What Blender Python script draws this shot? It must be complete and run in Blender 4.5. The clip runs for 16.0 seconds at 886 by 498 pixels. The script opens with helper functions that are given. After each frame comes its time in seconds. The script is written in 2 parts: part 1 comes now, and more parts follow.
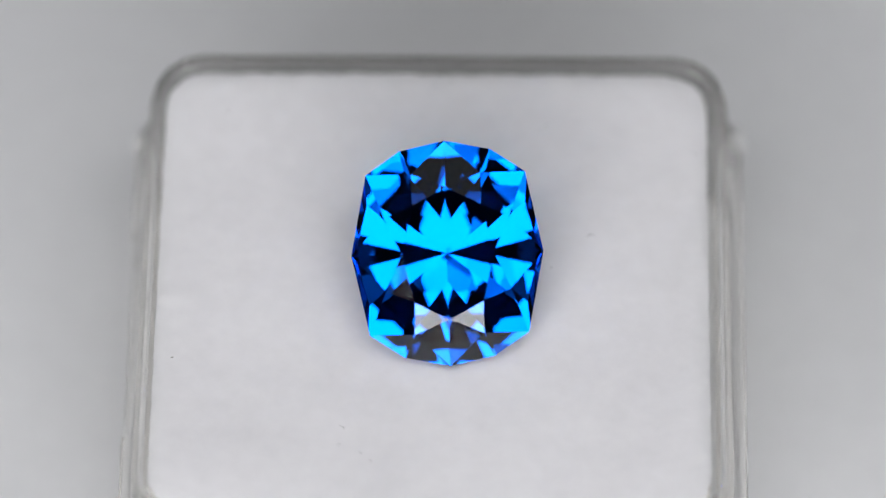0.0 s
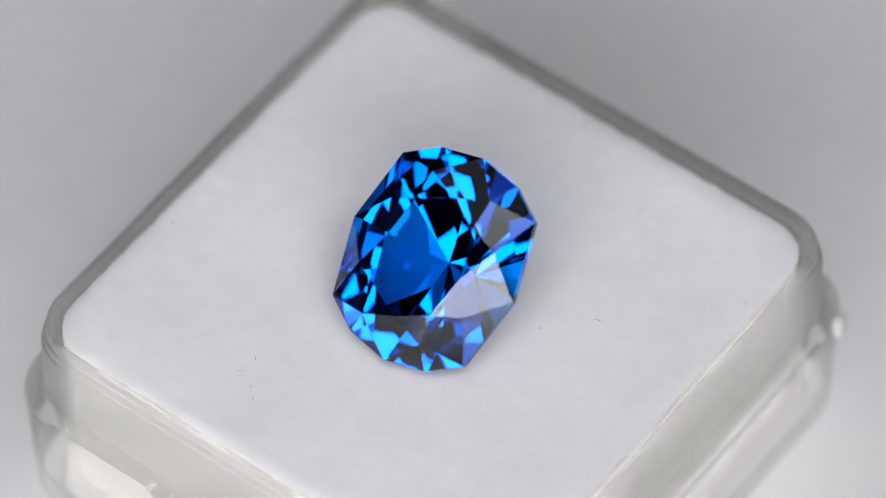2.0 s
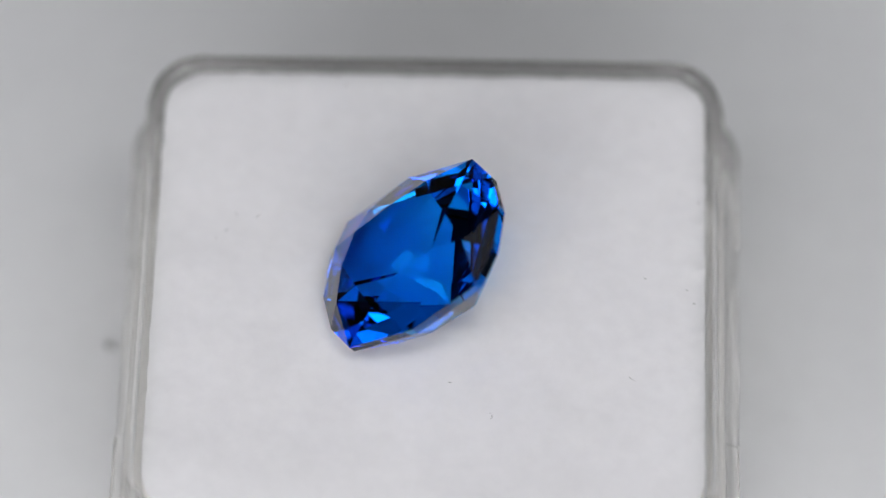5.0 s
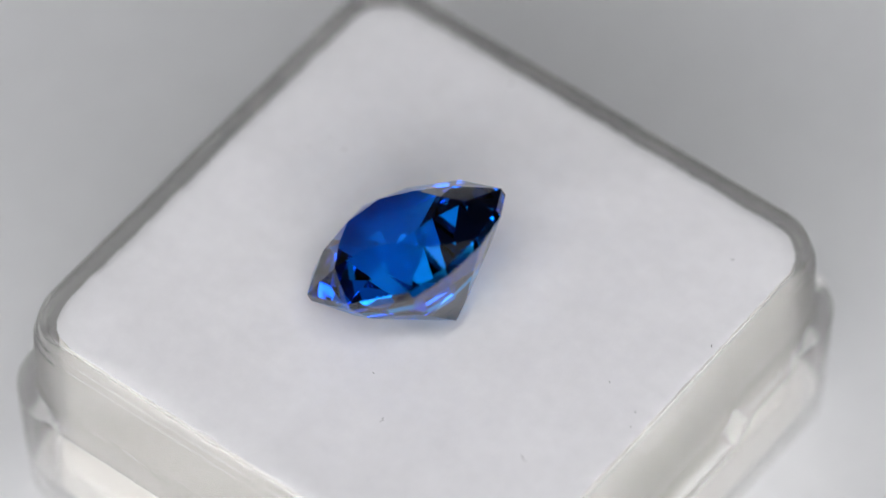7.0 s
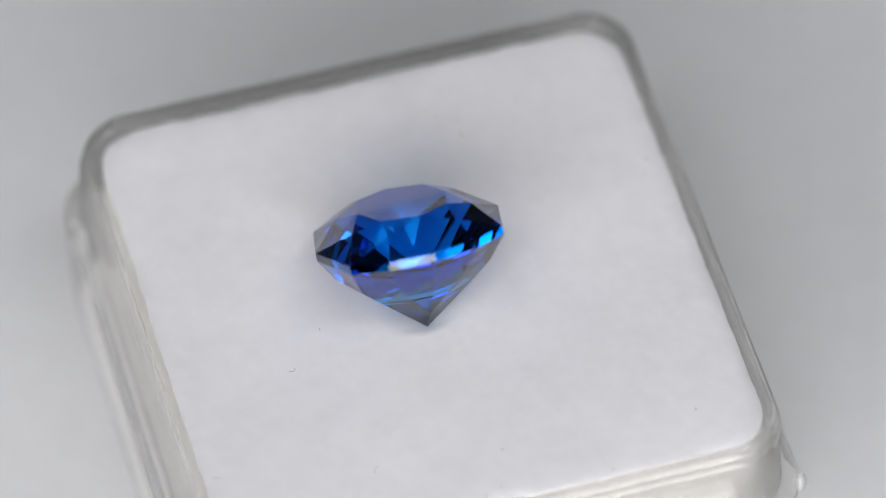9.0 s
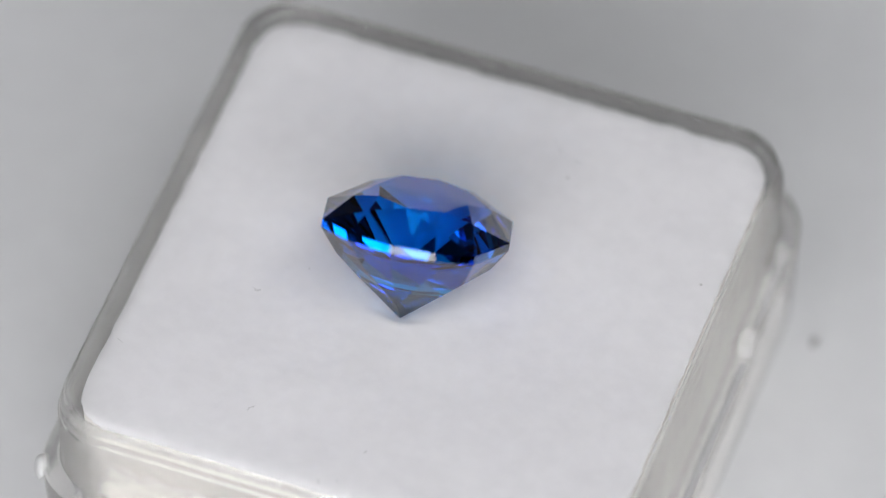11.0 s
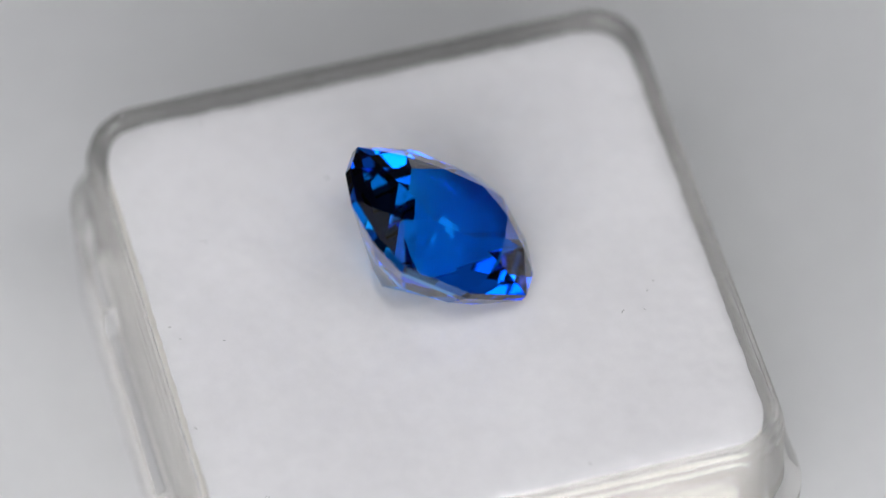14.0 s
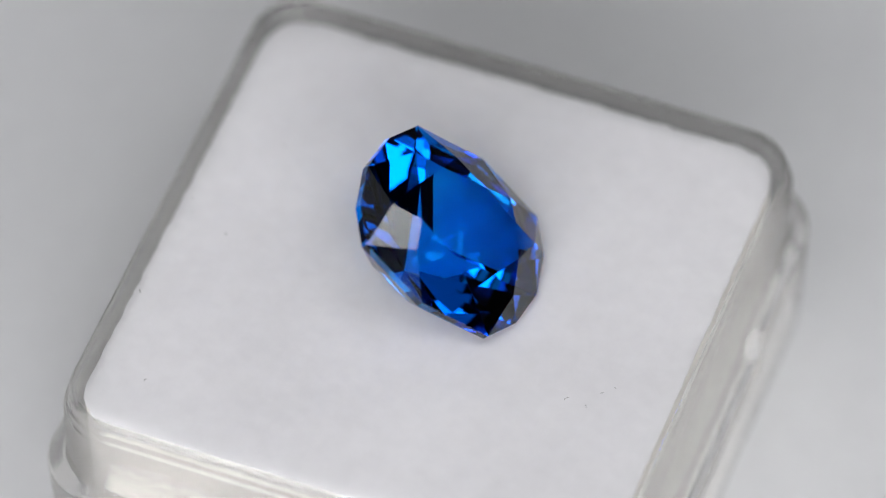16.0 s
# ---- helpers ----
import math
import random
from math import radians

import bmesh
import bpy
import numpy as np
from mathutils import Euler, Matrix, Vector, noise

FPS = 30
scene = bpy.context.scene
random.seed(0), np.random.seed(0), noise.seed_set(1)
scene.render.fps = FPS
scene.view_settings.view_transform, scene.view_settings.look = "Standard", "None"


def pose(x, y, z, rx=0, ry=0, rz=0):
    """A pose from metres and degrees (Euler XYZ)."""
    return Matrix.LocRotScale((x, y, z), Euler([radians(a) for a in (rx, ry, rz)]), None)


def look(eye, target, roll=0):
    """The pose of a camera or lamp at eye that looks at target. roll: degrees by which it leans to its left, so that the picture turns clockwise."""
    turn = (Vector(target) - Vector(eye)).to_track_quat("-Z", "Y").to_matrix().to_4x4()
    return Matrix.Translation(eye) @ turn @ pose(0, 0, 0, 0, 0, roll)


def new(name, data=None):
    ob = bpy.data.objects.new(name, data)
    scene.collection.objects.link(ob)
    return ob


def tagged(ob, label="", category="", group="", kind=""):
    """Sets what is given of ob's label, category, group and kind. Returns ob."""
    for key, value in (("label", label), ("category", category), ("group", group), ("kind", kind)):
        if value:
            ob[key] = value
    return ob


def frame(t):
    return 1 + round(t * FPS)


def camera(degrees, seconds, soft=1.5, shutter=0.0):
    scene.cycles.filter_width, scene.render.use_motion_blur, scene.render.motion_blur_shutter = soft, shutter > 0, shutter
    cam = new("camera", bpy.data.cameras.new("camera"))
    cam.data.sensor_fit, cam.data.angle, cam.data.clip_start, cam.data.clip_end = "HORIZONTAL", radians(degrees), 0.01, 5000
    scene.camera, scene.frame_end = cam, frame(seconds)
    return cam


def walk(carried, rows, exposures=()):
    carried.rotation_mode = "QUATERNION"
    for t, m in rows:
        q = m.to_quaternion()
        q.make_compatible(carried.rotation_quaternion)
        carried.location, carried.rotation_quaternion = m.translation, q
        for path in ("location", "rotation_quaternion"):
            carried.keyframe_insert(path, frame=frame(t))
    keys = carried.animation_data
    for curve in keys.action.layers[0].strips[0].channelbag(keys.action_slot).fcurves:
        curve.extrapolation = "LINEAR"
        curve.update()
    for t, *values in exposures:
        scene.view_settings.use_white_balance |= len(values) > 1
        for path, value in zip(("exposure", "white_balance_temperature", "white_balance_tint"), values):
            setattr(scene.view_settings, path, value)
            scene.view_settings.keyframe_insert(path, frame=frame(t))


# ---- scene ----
MM = 0.001
SECONDS = 16.0
SPIN = 18.136          # degrees a second, clockwise seen from above
GROUND = -11.6         # top of the turntable, in mm under the top of the pad
BOX = (0.245, -0.057, -1.27)   # where the box stands on the turntable: mm, mm, degrees

# ---- camera ----
cam = camera(8.0, SECONDS, soft=1.3)
EYE, AIM = (0.643 * MM, -184.87 * MM, 242.2 * MM), (0.643 * MM, 2.199 * MM, 0)
walk(cam, [(0.0, look(EYE, AIM, -0.62)), (SECONDS, look(EYE, AIM, -0.62))], [(0.0, 0.0), (SECONDS, 0.0)])
cam.data.dof.use_dof = True
cam.data.dof.focus_distance = 0.3020
cam.data.dof.aperture_fstop = 19.0

# ---- light ----
world = bpy.data.worlds.new("studio")
scene.world = world
world.use_nodes = True
world.node_tree.nodes["Background"].inputs[0].default_value = (0.93, 0.96, 1.0, 1)
world.node_tree.nodes["Background"].inputs[1].default_value = 0.25


def area_lamp(name, eye, target, w, h, watts, colour):
    data = bpy.data.lights.new(name, "AREA")
    data.shape, data.size, data.size_y, data.energy, data.color = "RECTANGLE", w, h, watts, colour
    ob = new(name, data)
    ob.matrix_world = look(eye, target)
    return ob


# a weak fill lamp added overhead, no real fitting; the two light bars, one below the lens and one above it, stand
# further down
area_lamp("overhead_fill", (0.0, 0.1, 1.40), (0, 0, 0), 1.4, 1.4, 1.5, (0.95, 0.98, 1.0))
LOWER_BAR = (186.0, 27.5, 0.50, 0.665, 0.230)      # compass angle, height angle, distance, width, height
UPPER_BAR = (169.0, 69.5, 0.50, 0.60, 0.140)
BAR_GLOW = 5.85


# ---- materials ----
def material(name):
    m = bpy.data.materials.new(name)
    m.use_nodes = True
    nt = m.node_tree
    return m, nt, nt.nodes["Principled BSDF"]


def node(nt, kind, **inputs):
    n = nt.nodes.new(kind)
    for k, v in inputs.items():
        n.inputs[k.replace("_", " ")].default_value = v
    return n


def mottled(name, low, high, scale, fine, rough, bump, depth, metallic=0.0):
    """A surface whose colour drifts between two tones at two scales, with fine relief."""
    m, nt, b = material(name)
    co = nt.nodes.new("ShaderNodeTexCoord")
    big = node(nt, "ShaderNodeTexNoise", Scale=scale, Detail=4.0)
    small = node(nt, "ShaderNodeTexNoise", Scale=fine, Detail=6.0, Roughness=0.65)
    for n in (big, small):
        nt.links.new(co.outputs["Object"], n.inputs["Vector"])
    mix = nt.nodes.new("ShaderNodeMath")
    mix.operation = "MULTIPLY_ADD"
    mix.inputs[1].default_value = 0.45
    nt.links.new(small.outputs["Fac"], mix.inputs[0])
    half = nt.nodes.new("ShaderNodeMath")
    half.operation = "MULTIPLY"
    half.inputs[1].default_value = 0.55
    nt.links.new(big.outputs["Fac"], half.inputs[0])
    nt.links.new(half.outputs[0], mix.inputs[2])
    ramp = nt.nodes.new("ShaderNodeValToRGB")
    ramp.color_ramp.elements[0].position, ramp.color_ramp.elements[1].position = 0.36, 0.64
    ramp.color_ramp.elements[0].color, ramp.color_ramp.elements[1].color = (*low, 1), (*high, 1)
    nt.links.new(mix.outputs[0], ramp.inputs[0])
    nt.links.new(ramp.outputs[0], b.inputs["Base Color"])
    bp = node(nt, "ShaderNodeBump", Strength=bump, Distance=depth)
    nt.links.new(small.outputs["Fac"], bp.inputs["Height"])
    nt.links.new(bp.outputs[0], b.inputs["Normal"])
    b.inputs["Roughness"].default_value, b.inputs["Metallic"].default_value = rough, metallic
    return m


FOAM = mottled("white_foam", (0.80, 0.786, 0.803), (0.875, 0.86, 0.88), 110, 800, 0.95, 0.12, 0.00012)
foam = FOAM.node_tree.nodes["Principled BSDF"]
foam.inputs["Subsurface Weight"].default_value = 0.6
foam.inputs["Subsurface Radius"].default_value = (1.0, 1.0, 1.0)
foam.inputs["Subsurface Scale"].default_value = 0.0013
CREAM = mottled("cream_foam", (0.715, 0.69, 0.65), (0.785, 0.76, 0.72), 160, 1300, 0.95, 0.3, 0.0002)
TABLE = mottled("matt_white_plastic", (0.68, 0.68, 0.69), (0.73, 0.73, 0.74), 18, 500, 0.6, 0.1, 0.00003)
WALLS = mottled("dark_grey_wall_paint", (0.07, 0.07, 0.075), (0.10, 0.10, 0.105), 1.2, 60, 0.9, 0.15, 0.001)
DARK = mottled("matt_black_surround", (0.02, 0.02, 0.022), (0.035, 0.035, 0.037), 3.0, 300, 0.95, 0.2, 0.001)
LINT = mottled("dark_lint", (0.16, 0.145, 0.135), (0.28, 0.26, 0.245), 900, 6000, 0.9, 0.3, 0.00003)
GREY_DUST = mottled("grey_dust", (0.38, 0.38, 0.38), (0.48, 0.48, 0.47), 900, 6000, 0.9, 0.3, 0.00003)


def clear_plastic():
    """Clear polystyrene with a faintly uneven, glossy skin."""
    m, nt, b = material("clear_polystyrene")
    b.inputs["Base Color"].default_value = (0.985, 0.98, 0.965, 1)
    b.inputs["Transmission Weight"].default_value = 1.0
    b.inputs["IOR"].default_value = 1.45
    co = nt.nodes.new("ShaderNodeTexCoord")
    n = node(nt, "ShaderNodeTexNoise", Scale=420.0, Detail=3.0)
    r = node(nt, "ShaderNodeMapRange", To_Min=0.02, To_Max=0.08)
    bp = node(nt, "ShaderNodeBump", Strength=0.12, Distance=0.0002)
    nt.links.new(co.outputs["Object"], n.inputs["Vector"])
    nt.links.new(n.outputs["Fac"], r.inputs["Value"])
    nt.links.new(r.outputs[0], b.inputs["Roughness"])
    nt.links.new(n.outputs["Fac"], bp.inputs["Height"])
    nt.links.new(bp.outputs[0], b.inputs["Normal"])
    clear = nt.nodes.new("ShaderNodeBsdfTransparent")
    clear.inputs[0].default_value = (0.98, 0.975, 0.965, 1)
    mix = nt.nodes.new("ShaderNodeMixShader")
    mix.inputs[0].default_value = 0.65
    nt.links.new(clear.outputs[0], mix.inputs[1])
    nt.links.new(b.outputs[0], mix.inputs[2])
    nt.links.new(mix.outputs[0], nt.nodes["Material Output"].inputs["Surface"])
    return m


def blue_gem():
    """Clear blue stone: white gloss outside, and light that is thrown back inside the stone loses a little more red and green."""
    m, nt, b = material("blue_gem")
    nt.nodes.remove(b)
    fresnel = node(nt, "ShaderNodeFresnel", IOR=GEM_IOR)
    through_it = node(nt, "ShaderNodeBsdfRefraction", IOR=GEM_IOR, Roughness=0.0, Color=(0.07, 0.62, 0.995, 1))
    gloss = node(nt, "ShaderNodeBsdfGlossy", Roughness=0.0)
    ramp = nt.nodes.new("ShaderNodeValToRGB")
    ramp.color_ramp.elements[0].position, ramp.color_ramp.elements[1].position = 0.6, 0.97
    ramp.color_ramp.elements[0].color, ramp.color_ramp.elements[1].color = (1, 1, 1, 1), (0.15, 0.61, 0.99, 1)
    mix = nt.nodes.new("ShaderNodeMixShader")
    nt.links.new(fresnel.outputs[0], ramp.inputs[0])
    nt.links.new(ramp.outputs[0], gloss.inputs["Color"])
    nt.links.new(fresnel.outputs[0], mix.inputs[0])
    nt.links.new(through_it.outputs[0], mix.inputs[1])
    nt.links.new(gloss.outputs[0], mix.inputs[2])
    nt.links.new(mix.outputs[0], nt.nodes["Material Output"].inputs["Surface"])
    return m


GEM_IOR = 1.715
def diffuser_glow(name, w, h):
    """White lamp cloth that glows evenly in the middle and falls off towards its seams."""
    m, nt, b = material(name)
    b.inputs["Base Color"].default_value = (0.8, 0.8, 0.8, 1)
    b.inputs["Emission Color"].default_value = (0.975, 0.98, 1.0, 1)
    co = nt.nodes.new("ShaderNodeTexCoord")
    xyz = nt.nodes.new("ShaderNodeSeparateXYZ")
    nt.links.new(co.outputs["Object"], xyz.inputs[0])
    both = nt.nodes.new("ShaderNodeMath")
    both.operation = "MULTIPLY"
    for k, (axis, half, seam) in enumerate((("X", w / 2, 0.015), ("Y", h / 2, 0.045))):
        size = nt.nodes.new("ShaderNodeMath")
        size.operation = "ABSOLUTE"
        nt.links.new(xyz.outputs[axis], size.inputs[0])
        fall = node(nt, "ShaderNodeMapRange", From_Min=half, From_Max=half - seam, To_Min=0.12, To_Max=1.0)
        fall.interpolation_type = "SMOOTHSTEP"
        nt.links.new(size.outputs[0], fall.inputs["Value"])
        nt.links.new(fall.outputs[0], both.inputs[k])
    level = nt.nodes.new("ShaderNodeMath")
    level.operation = "MULTIPLY"
    level.inputs[1].default_value = BAR_GLOW
    nt.links.new(both.outputs[0], level.inputs[0])
    nt.links.new(level.outputs[0], b.inputs["Emission Strength"])
    return m


PLASTIC, GEM = clear_plastic(), blue_gem()
HOUSING = mottled("black_lamp_housing", (0.015, 0.015, 0.016), (0.03, 0.03, 0.032), 12, 900, 0.5, 0.1, 0.0001)
WHITENED = mottled("whitened_plastic", (0.78, 0.78, 0.78), (0.86, 0.86, 0.86), 300, 3000, 0.35, 0.2, 0.00003)
WHITENED.node_tree.nodes["Principled BSDF"].inputs["Transmission Weight"].default_value = 0.35


# ---- building helpers ----
def mesh_of(name, bm, mat, smooth=False):
    me = bpy.data.meshes.new(name)
    bm.normal_update()
    bm.to_mesh(me)
    bm.free()
    me.materials.append(mat)
    if smooth is not None:
        for p in me.polygons:
            p.use_smooth = smooth
    return me


def part(name, bm, mat, parent, label="", smooth=False):
    ob = new(name, mesh_of(name, bm, mat, smooth))
    ob.parent = parent
    return tagged(ob, label)


def round_square(half, radius, steps, side=1):
    """Points round a square with rounded corners, anticlockwise from the +x side, each side cut in `side` stretches."""
    pts = []
    for k in range(4):
        a0 = k * math.pi / 2
        cx, cy = [(1, 1), (-1, 1), (-1, -1), (1, -1)][k]
        cx, cy = cx * (half - radius), cy * (half - radius)
        arc = [(cx + radius * math.cos(a0 + i / steps * math.pi / 2), cy + radius * math.sin(a0 + i / steps * math.pi / 2)) for i in range(steps + 1)]
        pts += arc
        a1 = a0 + math.pi / 2
        nx, ny = [(-1, 1), (-1, -1), (1, -1), (1, 1)][k]
        end = (nx * (half - radius) + radius * math.cos(a1), ny * (half - radius) + radius * math.sin(a1))
        for i in range(1, side):
            f = i / side
            pts.append((arc[-1][0] * (1 - f) + end[0] * f, arc[-1][1] * (1 - f) + end[1] * f))
    return pts


def loft(bm, rings, closed=False):
    """Skin rings of vertices of equal length; caps the first and last unless the loft closes on itself."""
    n = len(rings[0])
    pairs = list(zip(rings, rings[1:])) + ([(rings[-1], rings[0])] if closed else [])
    for a, b in pairs:
        for i in range(n):
            bm.faces.new((a[i], a[(i + 1) % n], b[(i + 1) % n], b[i]))


# ---- setting ----
def sheet(name, pts, mat, label):
    bm = bmesh.new()
    bm.faces.new([bm.verts.new(p) for p in pts])
    return tagged(new(name, mesh_of(name, bm, mat)), label, kind="structure")


def slab(name, lo, hi, mat, label):
    bm = bmesh.new()
    bmesh.ops.create_cube(bm, size=1)
    for v in bm.verts:
        v.co = [lo[i] + (v.co[i] + 0.5) * (hi[i] - lo[i]) for i in range(3)]
    return tagged(new(name, mesh_of(name, bm, mat)), label, kind="structure")


R, H = 1.0, 1.5
Z0 = GROUND * MM
slab("floor", (-R, -R, Z0 - 0.06), (R, R, Z0 - 0.012), DARK, "black cloth covered table top under the turntable")
slab("wall_north", (-R, R, Z0 - 0.06), (R, R + 0.1, H), WALLS, "plain dark grey studio wall")
# unseen wall, its black stands in for the dark lens mirrored in the stone
slab("wall_south", (-R, -R - 0.1, Z0 - 0.06), (R, -R, H), DARK, "plain black wall added out of view behind the camera")
slab("wall_east", (R, -R, Z0 - 0.06), (R + 0.1, R, H), WALLS, "plain dark grey studio wall")
slab("wall_west", (-R - 0.1, -R, Z0 - 0.06), (-R, R, H), WALLS, "plain dark grey studio wall")
slab("ceiling", (-R, -R, H), (R, R, H + 0.1), WALLS, "plain dark grey studio ceiling")

def light_bar(az, el, distance, w, h, foot):
    """A long soft lamp that faces the turntable: cloth front, shallow black housing, a rod to the floor or the ceiling."""
    a, e = radians(az), radians(el)
    eye = Vector((distance * math.sin(a) * math.cos(e), distance * math.cos(a) * math.cos(e), distance * math.sin(e)))
    root = new("light_bar")
    root.matrix_basis = look(eye, (0, 0, 0))
    bm = bmesh.new()
    bm.faces.new([bm.verts.new((x * w / 2, y * h / 2, 0)) for x, y in ((-1, -1), (-1, 1), (1, 1), (1, -1))])
    part("diffuser", bm, diffuser_glow("lamp_cloth", w, h), root, "glowing white cloth front")
    bm = bmesh.new()
    rings = [[bm.verts.new((x * (w / 2 + o), y * (h / 2 + o), z)) for x, y in ((-1, -1), (1, -1), (1, 1), (-1, 1))]
             for o, z in ((0.001, 0.003), (0.001, -0.004), (0.008, -0.004), (0.010, 0.0), (0.010, 0.03), (-0.02, 0.05))]
    loft(bm, rings)
    bm.faces.new(rings[0][::-1])
    bm.faces.new(rings[-1])
    bmesh.ops.recalc_face_normals(bm, faces=bm.faces[:])
    part("housing", bm, HOUSING, root, "shallow black housing")
    back = eye + root.matrix_basis.to_3x3() @ Vector((0, 0, 0.045))
    bm = bmesh.new()
    rings = [[bm.verts.new((back.x + 0.008 * math.cos(k * math.pi / 8), back.y + 0.008 * math.sin(k * math.pi / 8), z)) for k in range(16)] for z in (back.z, foot)]
    loft(bm, rings)
    bm.faces.new(rings[0])
    bm.faces.new(rings[1])
    bmesh.ops.recalc_face_normals(bm, faces=bm.faces[:])
    rod = part("rod", bm, HOUSING, root, "black steel rod", smooth=True)
    rod.matrix_parent_inverse = root.matrix_basis.inverted()
    return tagged(root, "long black light bar with a glowing white cloth front", "light bar", "light bars")


light_bar(*LOWER_BAR, Z0 - 0.012)
light_bar(*UPPER_BAR, H)

moving = []            # (thing, its pose on the turntable)


def rides(ob, m):
    ob.matrix_basis = m
    moving.append((ob, m))
    return ob


def turntable():
    root = new("turntable")
    bm = bmesh.new()
    n = 128
    rings = []
    for r, z in ((0.0785, -0.0112), (0.08, -0.0100), (0.08, -0.0012), (0.0788, 0.0)):
        rings.append([bm.verts.new((r * math.cos(2 * math.pi * i / n), r * math.sin(2 * math.pi * i / n), z)) for i in range(n)])
    loft(bm, rings)
    bm.faces.new(rings[-1])
    bm.faces.new(rings[0][::-1])
    part("platter", bm, TABLE, root)
    tagged(root, "round matt white photo turntable, slowly turning", "turntable")
    return rides(root, pose(0, 0, Z0))


turntable()


# ---- the clear box ----
def gem_box():
    """Square clear box base: a narrow neck above a stepped ledge, a wider foot, a hollow inside for the pad."""
    root = new("gem_box")
    bm = bmesh.new()
    steps, side = 8, 60
    drop = 1.3

    def dip(x, y, half):
        """How far the ledge sinks along the middle of three of the sides."""
        if abs(y) > abs(x):
            s = abs(x)
        elif x < 0:
            s = abs(y)
        else:
            return 0.0
        f = min(1, max(0, (6.0 - s) / 1.4))
        return drop * f * f * (3 - 2 * f)

    def ring(half, radius, z, sink=0.0):
        return [bm.verts.new((x * MM, y * MM, (z - GROUND - (dip(x, y, half) * sink)) * MM)) for x, y in round_square(half, radius, steps, side)]

    outer = [ring(14.1, 2.6, GROUND), ring(14.72, 3.0, GROUND + 0.1), ring(14.85, 3.1, GROUND + 0.3), ring(15.06, 3.1, -4.62, 1), ring(15.04, 3.1, -4.46, 1), ring(14.94, 3.05, -4.36, 1),
             ring(14.42, 2.75, -4.26, 1), ring(14.30, 2.7, -4.18, 1), ring(14.26, 2.7, -4.0, 1), ring(14.20, 2.66, -0.62), ring(14.17, 2.65, -0.56), ring(14.11, 2.62, -0.53),
             ring(14.09, 2.6, -0.10), ring(14.06, 2.6, -0.05), ring(14.0, 2.58, -0.02), ring(13.98, 2.57, 0.36), ring(13.93, 2.54, 0.50), ring(13.84, 2.5, 0.56)]
    inner = [ring(13.72, 2.42, 0.56), ring(13.64, 2.37, 0.50), ring(13.6, 2.33, 0.36), ring(13.57, 2.3, 0.05), ring(13.5, 2.2, -10.2), ring(13.3, 2.0, -10.5)]
    loft(bm, outer + inner)
    bm.faces.new(outer[0][::-1])
    bm.faces.new(inner[-1])
    base = part("box_base", bm, PLASTIC, root, smooth=True)
    base.data.set_sharp_from_angle(angle=radians(32))
    base.visible_shadow = False        # clear panes let the light in
    # clasp nubs: the light they catch is put into their white colour
    for x, y, turn, size in ((-15.05, 12.65, -10, 0.40), (14.9, 13.05, 20, 0.5)):
        b2 = bmesh.new()
        bmesh.ops.create_icosphere(b2, subdivisions=2, radius=size * MM)
        for v in b2.verts:
            wob = 1 + 0.25 * noise.noise(v.co * 2600)
            v.co = Vector((v.co.x * 0.8, v.co.y * 1.2, v.co.z * 1.25)) * wob
        nub = part("clasp_nub", b2, WHITENED, root, "small plastic nub, whitened for the light it catches", smooth=True)
        nub.matrix_basis = pose(x * MM, y * MM, (-5.05 - GROUND) * MM, 0, 0, turn)
    tagged(root, "square clear plastic gem box base around a white pad", "gem box")
    m = pose(BOX[0] * MM, BOX[1] * MM, GROUND * MM, 0, 0, BOX[2])
    return rides(root, m)


gem_box()


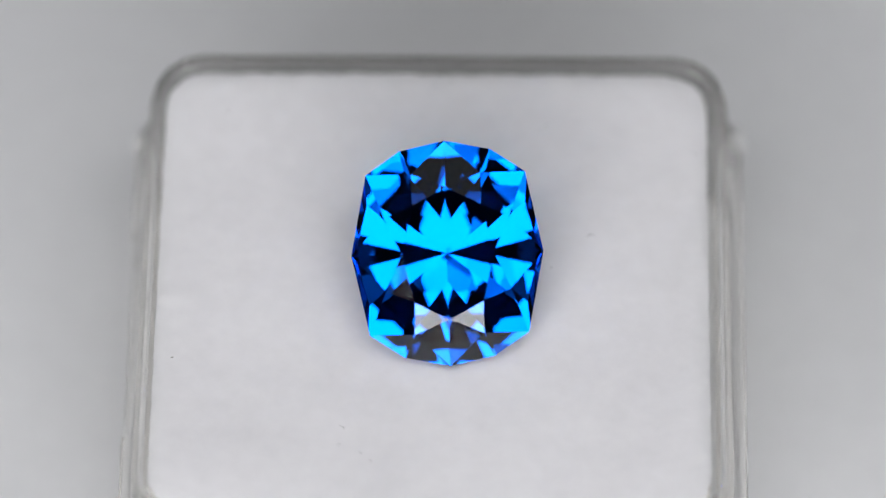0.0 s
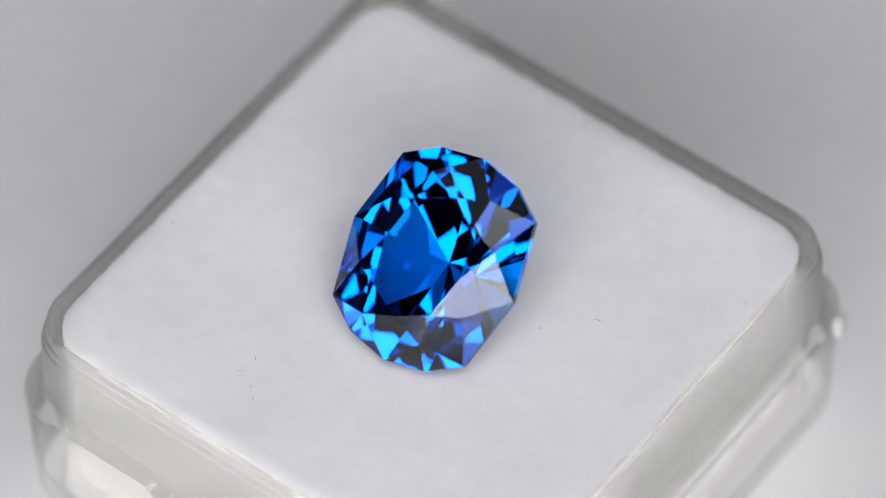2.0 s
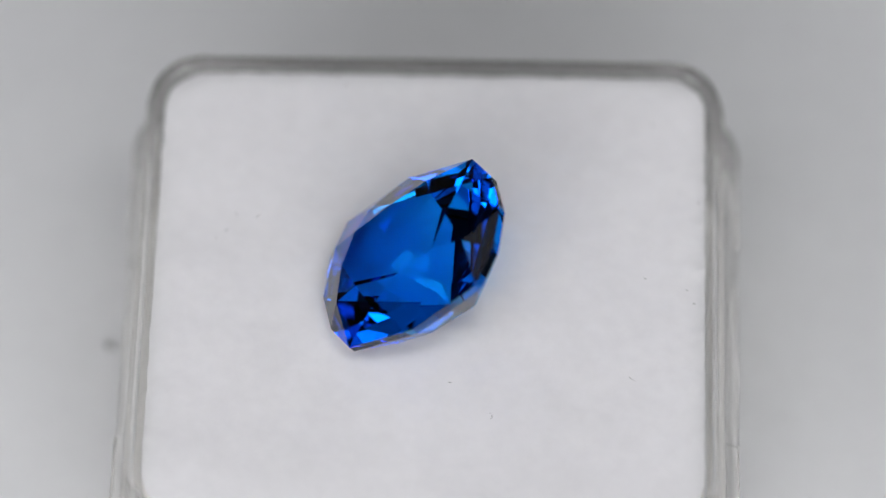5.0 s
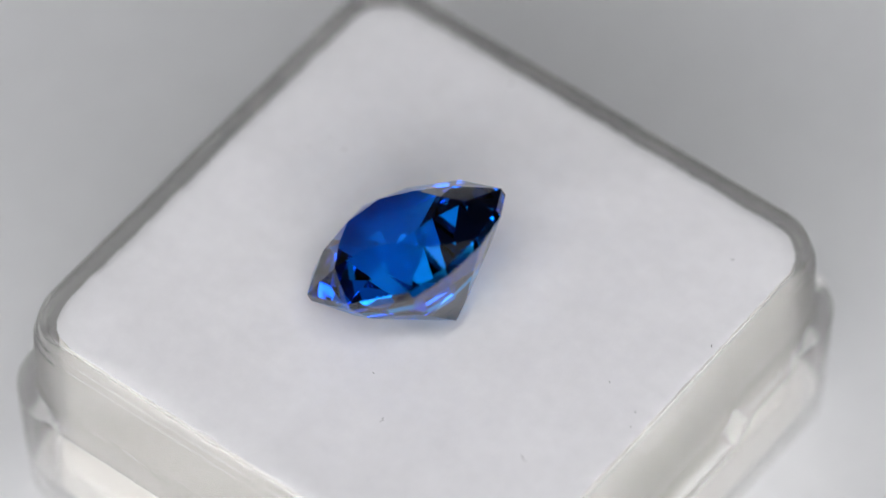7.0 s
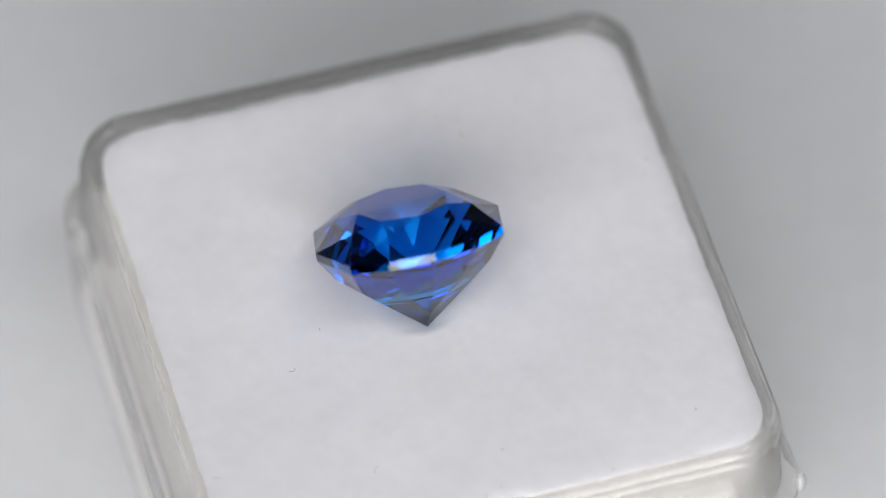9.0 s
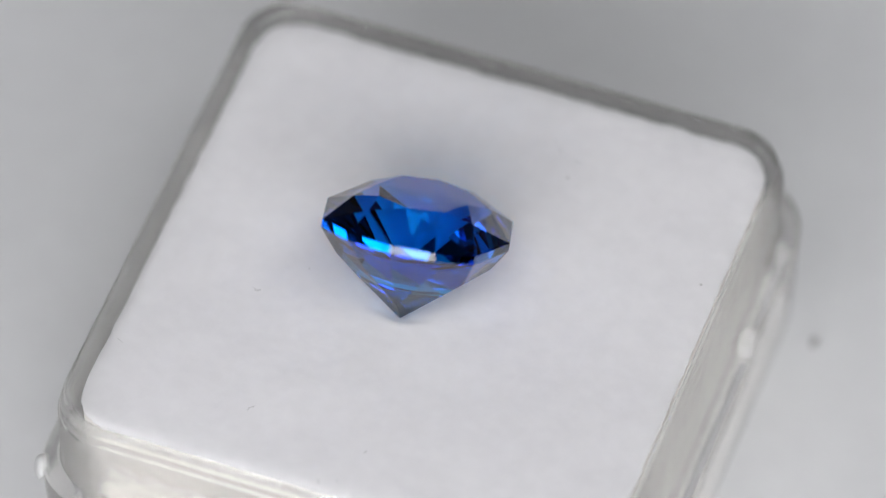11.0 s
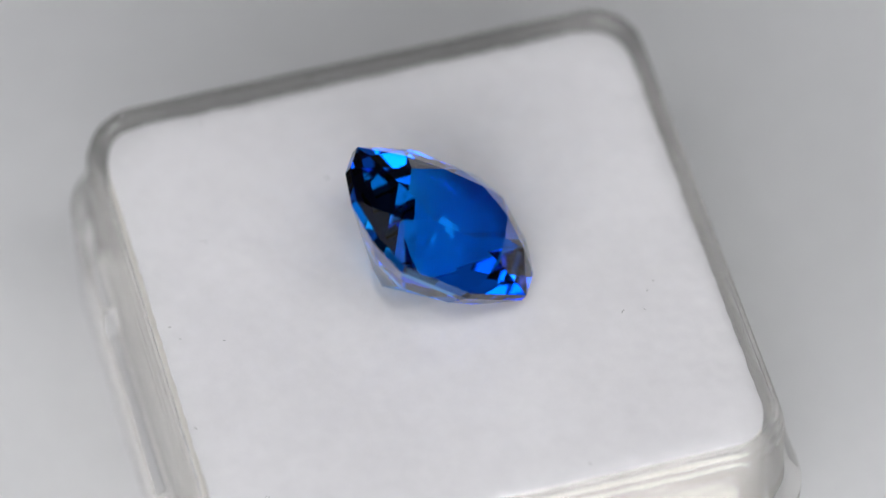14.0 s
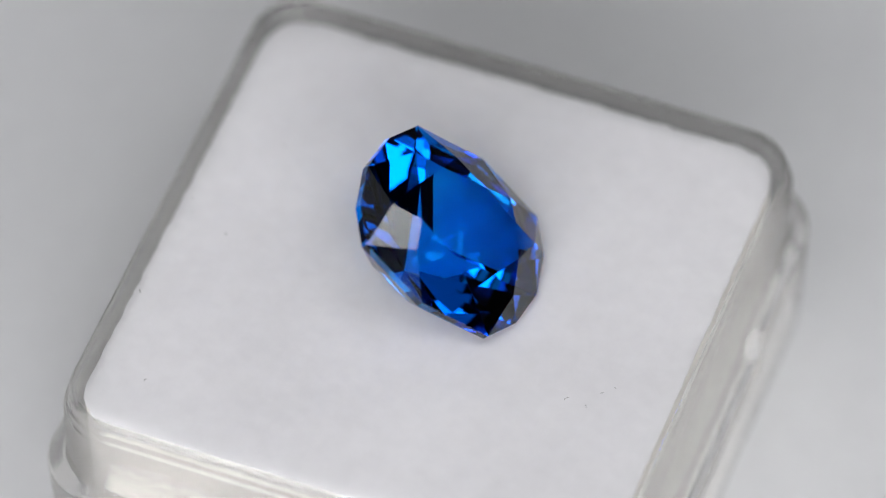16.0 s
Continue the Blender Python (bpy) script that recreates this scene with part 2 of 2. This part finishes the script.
def foam_pad():
    """White pad that fills the box, its top slightly cushioned and its edge a little ragged."""
    bm = bmesh.new()
    n = 128
    half, radius, top = 13.27, 2.15, 10.45

    def squash(u, v):
        """Maps the unit square on the rounded square."""
        lim = half - radius
        x, y = u * half, v * half
        dx, dy = abs(x) - lim, abs(y) - lim
        if dx > 0 and dy > 0:
            d = max(dx, dy)
            l = math.hypot(dx, dy)
            x, y = math.copysign(lim + dx / l * d, x), math.copysign(lim + dy / l * d, y)
        return x, y

    def dent(x, y):
        """How high the pad may stand under the stone, which has sunk a little into it."""
        p = pose(0, 0, 0, 0, 0, -1.20) @ (pose(BOX[0], BOX[1], 0, 0, 0, BOX[2]) @ Vector((x, y, 0)) - Vector((0.849, -0.762, 0)))
        if p.y > 2.9:
            d = 0.35 - 0.6 * (p.y - 2.9)
        elif p.y > -2.7:
            d = 0.39 - 0.007 * (p.y + 2.7)
        else:
            d = 0.39 - 0.20 * (-2.7 - p.y)
        return 10.48 - d + 0.18 * math.sqrt(p.x * p.x + 0.05)

    grid, cut = [], {}
    for j in range(n + 1):
        row = []
        for i in range(n + 1):
            u, v = 2 * i / n - 1, 2 * j / n - 1
            x, y = plain = squash(u, v)
            e = (1 - max(abs(u), abs(v))) * half
            frayed = math.exp(-e / 0.4) * (0.0045 * noise.noise(Vector((x * 0.9, y * 0.9, 40))) + 0.003 * noise.noise(Vector((x * 2.6, y * 2.6, 50))))
            x, y = x * (1 + frayed) - 0.11, y * (1 + frayed)
            z = top - 0.05 * math.exp(-e / 0.2) - 0.04 * math.exp(-e / 2.5)
            z += 0.05 * noise.noise(Vector((x * 0.35, y * 0.35, 3))) + 0.02 * noise.noise(Vector((x * 1.7, y * 1.7, 9)))
            z += 0.10 * noise.noise(Vector((x * 1.1, y * 1.1, 20))) * math.exp(-e / 0.6)
            row.append(bm.verts.new((x * MM, y * MM, min(z, dent(x, y)) * MM)))
            cut[row[-1]] = plain
        grid.append(row)
    for j in range(n):
        for i in range(n):
            bm.faces.new((grid[j][i], grid[j][i + 1], grid[j + 1][i + 1], grid[j + 1][i]))
    rim = grid[0][:-1] + [r[-1] for r in grid[:-1]] + grid[-1][:0:-1] + [r[0] for r in grid[:0:-1]]

    def tray(bm, first, steps):
        """Goes down from a ring in steps (depth under the top, share of its width) and closes the last one."""
        rings = [first] + [[bm.verts.new((v.co.x * w, v.co.y * w, (top - d) * MM)) for v in first] for d, w in steps]
        loft(bm, rings[::-1])
        bm.faces.new(rings[-1][::-1])

    outline = [v.co.copy() for v in rim]
    straight = [Vector(((cut[v][0] - 0.11) * MM, cut[v][1] * MM, 0)) for v in rim]
    for fc in bm.faces:
        fc.smooth = True
    tray(bm, [bm.verts.new(c) for c in outline], ((0.14, 1.0), (1.4, 0.955), (2.4, 0.945)))
    root = new("foam_pad")
    part("top_layer", bm, FOAM, root, "soft white fuzzy top layer", smooth=None)
    bm = bmesh.new()
    inner = [bm.verts.new((c.x * 0.960, c.y * 0.960, (top - 1.45) * MM)) for c in straight]
    floor_ring = [bm.verts.new((c.x * 0.949, c.y * 0.949, (top - 2.45) * MM)) for c in straight]
    edge = [bm.verts.new((c.x * 0.998, c.y * 0.998, (top - 0.20) * MM)) for c in straight]
    loft(bm, [edge, inner, floor_ring])
    bm.faces.new(floor_ring)
    tray(bm, edge, ((top, 0.992),))
    bmesh.ops.recalc_face_normals(bm, faces=bm.faces[:])
    part("core", bm, CREAM, root, "cream foam core")
    tagged(root, "slightly fuzzy white foam pad filling the clear box", "foam pad")
    return rides(root, pose(BOX[0] * MM, BOX[1] * MM, -10.48 * MM, 0, 0, BOX[2]))


foam_pad()


# ---- the stone ----
def gemstone():
    """Cushion brilliant: table, stars, kites and upper girdle facets; a faceted girdle; eight pavilion mains to a point and halves along the girdle."""
    bm = bmesh.new()
    E, N = 4.574, 5.356                # half width and half length at the girdle
    C, M = (3.785, 3.815), (2.149, 4.909)  # corner and shoulder points of the girdle
    top, g, deep = 1.55, 0.20, 4.75
    tx, ty, td = 2.189, 3.137, (1.631, 2.293)
    HALF_N, HALF_M, HALF_E = 42.37, 42.55, 58.4     # slopes of the facets along the girdle
    MAIN_N, MAIN_E = (29.67, 39.66), (83.0, 41.8)   # compass angle and slope of the mains
    # crown mains: planes through the girdle points and the table's corners; the star points lie where they meet
    rN, rE = (top - g) / (N - ty), (top - g) / (E - tx)
    sn = (1.649, 3.797, g + rN * (N - 3.797))
    u, w = Vector((sn[0] - td[0], sn[1] - td[1], sn[2] - top)), Vector((C[0] - td[0], C[1] - td[1], g - top))
    p = u.cross(w)
    ax, ay = -p.x / p.z, -p.y / p.z
    sy = 1.72
    sx = (g + rE * E - top + ax * td[0] - ay * (sy - td[1])) / (ax + rE)
    se = (sx, sy, g + rE * (E - sx))

    def v(x, y, z):
        return bm.verts.new((x * MM, y * MM, z * MM))

    def quads(x, y, z):
        return {(sx, sy): v(sx * x, sy * y, z) for sx in (1, -1) for sy in (1, -1)}

    tab = {"N": v(0, ty, top), "S": v(0, -ty, top), "E": v(tx, 0, top), "W": v(-tx, 0, top), **quads(*td, top)}
    sN, sE = quads(*sn), quads(*se)

    def girdle(z):
        return {"N": v(0, N, z), "S": v(0, -N, z), "E": v(E, 0, z), "W": v(-E, 0, z), "c": quads(*C, z), "m": quads(*M, z)}

    up, lo = girdle(g), girdle(-g)
    faces = []

    def f(*vs):
        faces.append(bm.faces.new(vs))

    f(tab["E"], tab[(1, 1)], tab["N"], tab[(-1, 1)], tab["W"], tab[(-1, -1)], tab["S"], tab[(1, -1)])
    for sx in (1, -1):
        ew = "E" if sx > 0 else "W"
        f(tab[ew], sE[(sx, 1)], up[ew], sE[(sx, -1)])
        for sy in (1, -1):
            q, ns = (sx, sy), "N" if sy > 0 else "S"
            f(tab[ns], tab[q], sN[q])
            f(tab[ew], tab[q], sE[q])
            f(tab[q], sN[q], up["c"][q], sE[q])
            f(sN[q], up[ns], up["m"][q])
            f(sN[q], up["m"][q], up["c"][q])
            f(sE[q], up["c"][q], up[ew])
            f(up[ns], up["m"][q], lo["m"][q], lo[ns])
            f(up["m"][q], up["c"][q], lo["c"][q], lo["m"][q])
            f(up["c"][q], up[ew], lo[ew], lo["c"][q])
    for sy in (1, -1):
        ns = "N" if sy > 0 else "S"
        f(tab[ns], sN[(1, sy)], up[ns], sN[(-1, sy)])
    # rough block under the girdle, ground down facet by facet like the real stone
    loop = [lo["E"], lo["c"][(1, 1)], lo["m"][(1, 1)], lo["N"], lo["m"][(-1, 1)], lo["c"][(-1, 1)], lo["W"], lo["c"][(-1, -1)], lo["m"][(-1, -1)], lo["S"], lo["m"][(1, -1)], lo["c"][(1, -1)]]
    low = [v(p.co.x / MM, p.co.y / MM, -deep - 1) for p in loop]
    for i in range(12):
        f(loop[i], loop[(i + 1) % 12], low[(i + 1) % 12], low[i])
    f(*low[::-1])
    bmesh.ops.recalc_face_normals(bm, faces=bm.faces[:])

    def grind(az, angle, x, y, z):
        """Cuts one facet in each quarter: its compass angle from the long axis, its slope, a point on it."""
        a, e = radians(az), radians(angle)
        for sx in (1, -1):
            for sy in (1, -1):
                n = Vector((math.sin(a) * math.sin(e) * sx, math.cos(a) * math.sin(e) * sy, -math.cos(e)))
                out = bmesh.ops.bisect_plane(bm, geom=bm.verts[:] + bm.edges[:] + bm.faces[:], dist=1e-7, plane_co=(x * MM * sx, y * MM * sy, z * MM), plane_no=n, clear_outer=True)
                cut = [k for k in out["geom_cut"] if isinstance(k, bmesh.types.BMEdge)]
                if len(cut) > 2:
                    bmesh.ops.edgenet_fill(bm, edges=cut)

    def compass(p, q):
        return math.degrees(math.atan2(abs(q[1] - p[1]), abs(q[0] - p[0])))

    grind(compass((0, N), M), HALF_N, 0, N, -g)
    grind(compass(M, C), HALF_M, *M, -g)
    grind(compass(C, (E, 0)), HALF_E, *C, -g)
    grind(*MAIN_N, 0, 0, -deep)
    grind(*MAIN_E, 0, 0, -deep)
    bmesh.ops.recalc_face_normals(bm, faces=bm.faces[:])
    root = new("gemstone")

    def lift(name, keep, label):
        """Takes the facets that belong to one part into a mesh of their own."""
        piece = bm.copy()
        bmesh.ops.delete(piece, geom=[fc for fc in piece.faces if not keep(fc)], context="FACES")
        part(name, piece, GEM, root, label)

    flat = 0.02
    lift("table", lambda fc: fc.normal.z > 0.999, "flat eight-sided top facet")
    lift("crown", lambda fc: flat < fc.normal.z <= 0.999, "low crown of blue facets")
    lift("girdle", lambda fc: abs(fc.normal.z) <= flat, "thin polished girdle")
    lift("pavilion", lambda fc: fc.normal.z < -flat, "deep pointed pavilion of blue facets")
    bm.free()
    tagged(root, "vivid blue faceted cushion-cut gemstone lying tilted on the white pad", "gemstone")
    return rides(root, pose(0.849 * MM, -0.762 * MM, 3.489 * MM, 37.86, -0.05, 1.20))


gemstone()


# ---- dust and lint ----
def lint(length, width, curl, mat, seed):
    """One short crooked fibre, a tapered tube lying flat."""
    rng = random.Random(seed)
    bm = bmesh.new()
    n, k = 7, 6
    rings = []
    a = rng.uniform(-0.4, 0.4)
    x = y = 0.0
    for i in range(n):
        r = width / 2 * (0.55 + 0.45 * math.sin(math.pi * (i + 0.5) / n)) * rng.uniform(0.8, 1.2)
        rings.append([bm.verts.new(((x - math.sin(a) * r * math.cos(b)) * MM, (y + math.cos(a) * r * math.cos(b)) * MM, (width / 2 + r * math.sin(b)) * MM))
                      for b in (2 * math.pi * j / k for j in range(k))])
        a += curl * rng.uniform(0.4, 1.3)
        x += math.cos(a) * length / (n - 1)
        y += math.sin(a) * length / (n - 1)
    loft(bm, rings)
    bm.faces.new(rings[0][::-1])
    bm.faces.new(rings[-1])
    return mesh_of("lint", bm, mat, True)


# place on the pad (mm), length, width, curl, turn
FIBRES = [(-3.3, -9.95, 0.16, 0.09, 0.1, 100), (-4.1, -8.5, 0.32, 0.06, 0.15, 130), (-2.9, -10.4, 0.10, 0.06, 0.1, 20), (13.1, 7.8, 0.38, 0.06, 0.1, 150),
          (5.8, 0.9, 0.16, 0.06, 0.2, 60), (7.95, 2.9, 0.45, 0.05, 0.45, 100), (-0.4, 10.3, 0.14, 0.10, 0.1, 30), (-5.05, 13.0, 0.15, 0.11, 0.2, 10),
          (1.15, 12.6, 0.14, 0.08, 0.1, 75), (0.3, 12.3, 0.16, 0.06, 0.4, 15), (-9.8, 10.8, 0.18, 0.07, 0.5, 45), (-12.4, -4.2, 0.13, 0.10, 0.1, 0),
          (-4.25, -9.4, 0.24, 0.06, 0.3, 160), (5.5, 9.5, 0.5, 0.04, 0.3, 20)]


def dust():
    for i, (x, y, l, w, c, turn) in enumerate(FIBRES):
        ob = new("lint", lint(l, 0.5 * w, c, LINT if i % 3 else GREY_DUST, i))
        tagged(ob, "tiny dark lint fibre lying on the white pad", "lint", "lint on the pad")
        rides(ob, pose(x * MM, y * MM, 0.02 * MM, 0, 0, turn))
    for i, (x, y) in enumerate(((-5.07, -16.24), (-16.56, -11.17))):
        ob = new("dust_speck", lint(0.55, 0.42, 0.3, GREY_DUST, 40 + i))
        tagged(ob, "small grey dust speck lying on the white turntable", "dust speck", "dust on the turntable")
        rides(ob, pose(x * MM, y * MM, GROUND * MM, 0, 0, 40 * i))


dust()


# ---- what turns ----
def motions():
    for ob, m in moving:
        walk(ob, [(i * 0.1, pose(0, 0, 0, 0, 0, -SPIN * i * 0.1) @ m) for i in range(161)])


motions()
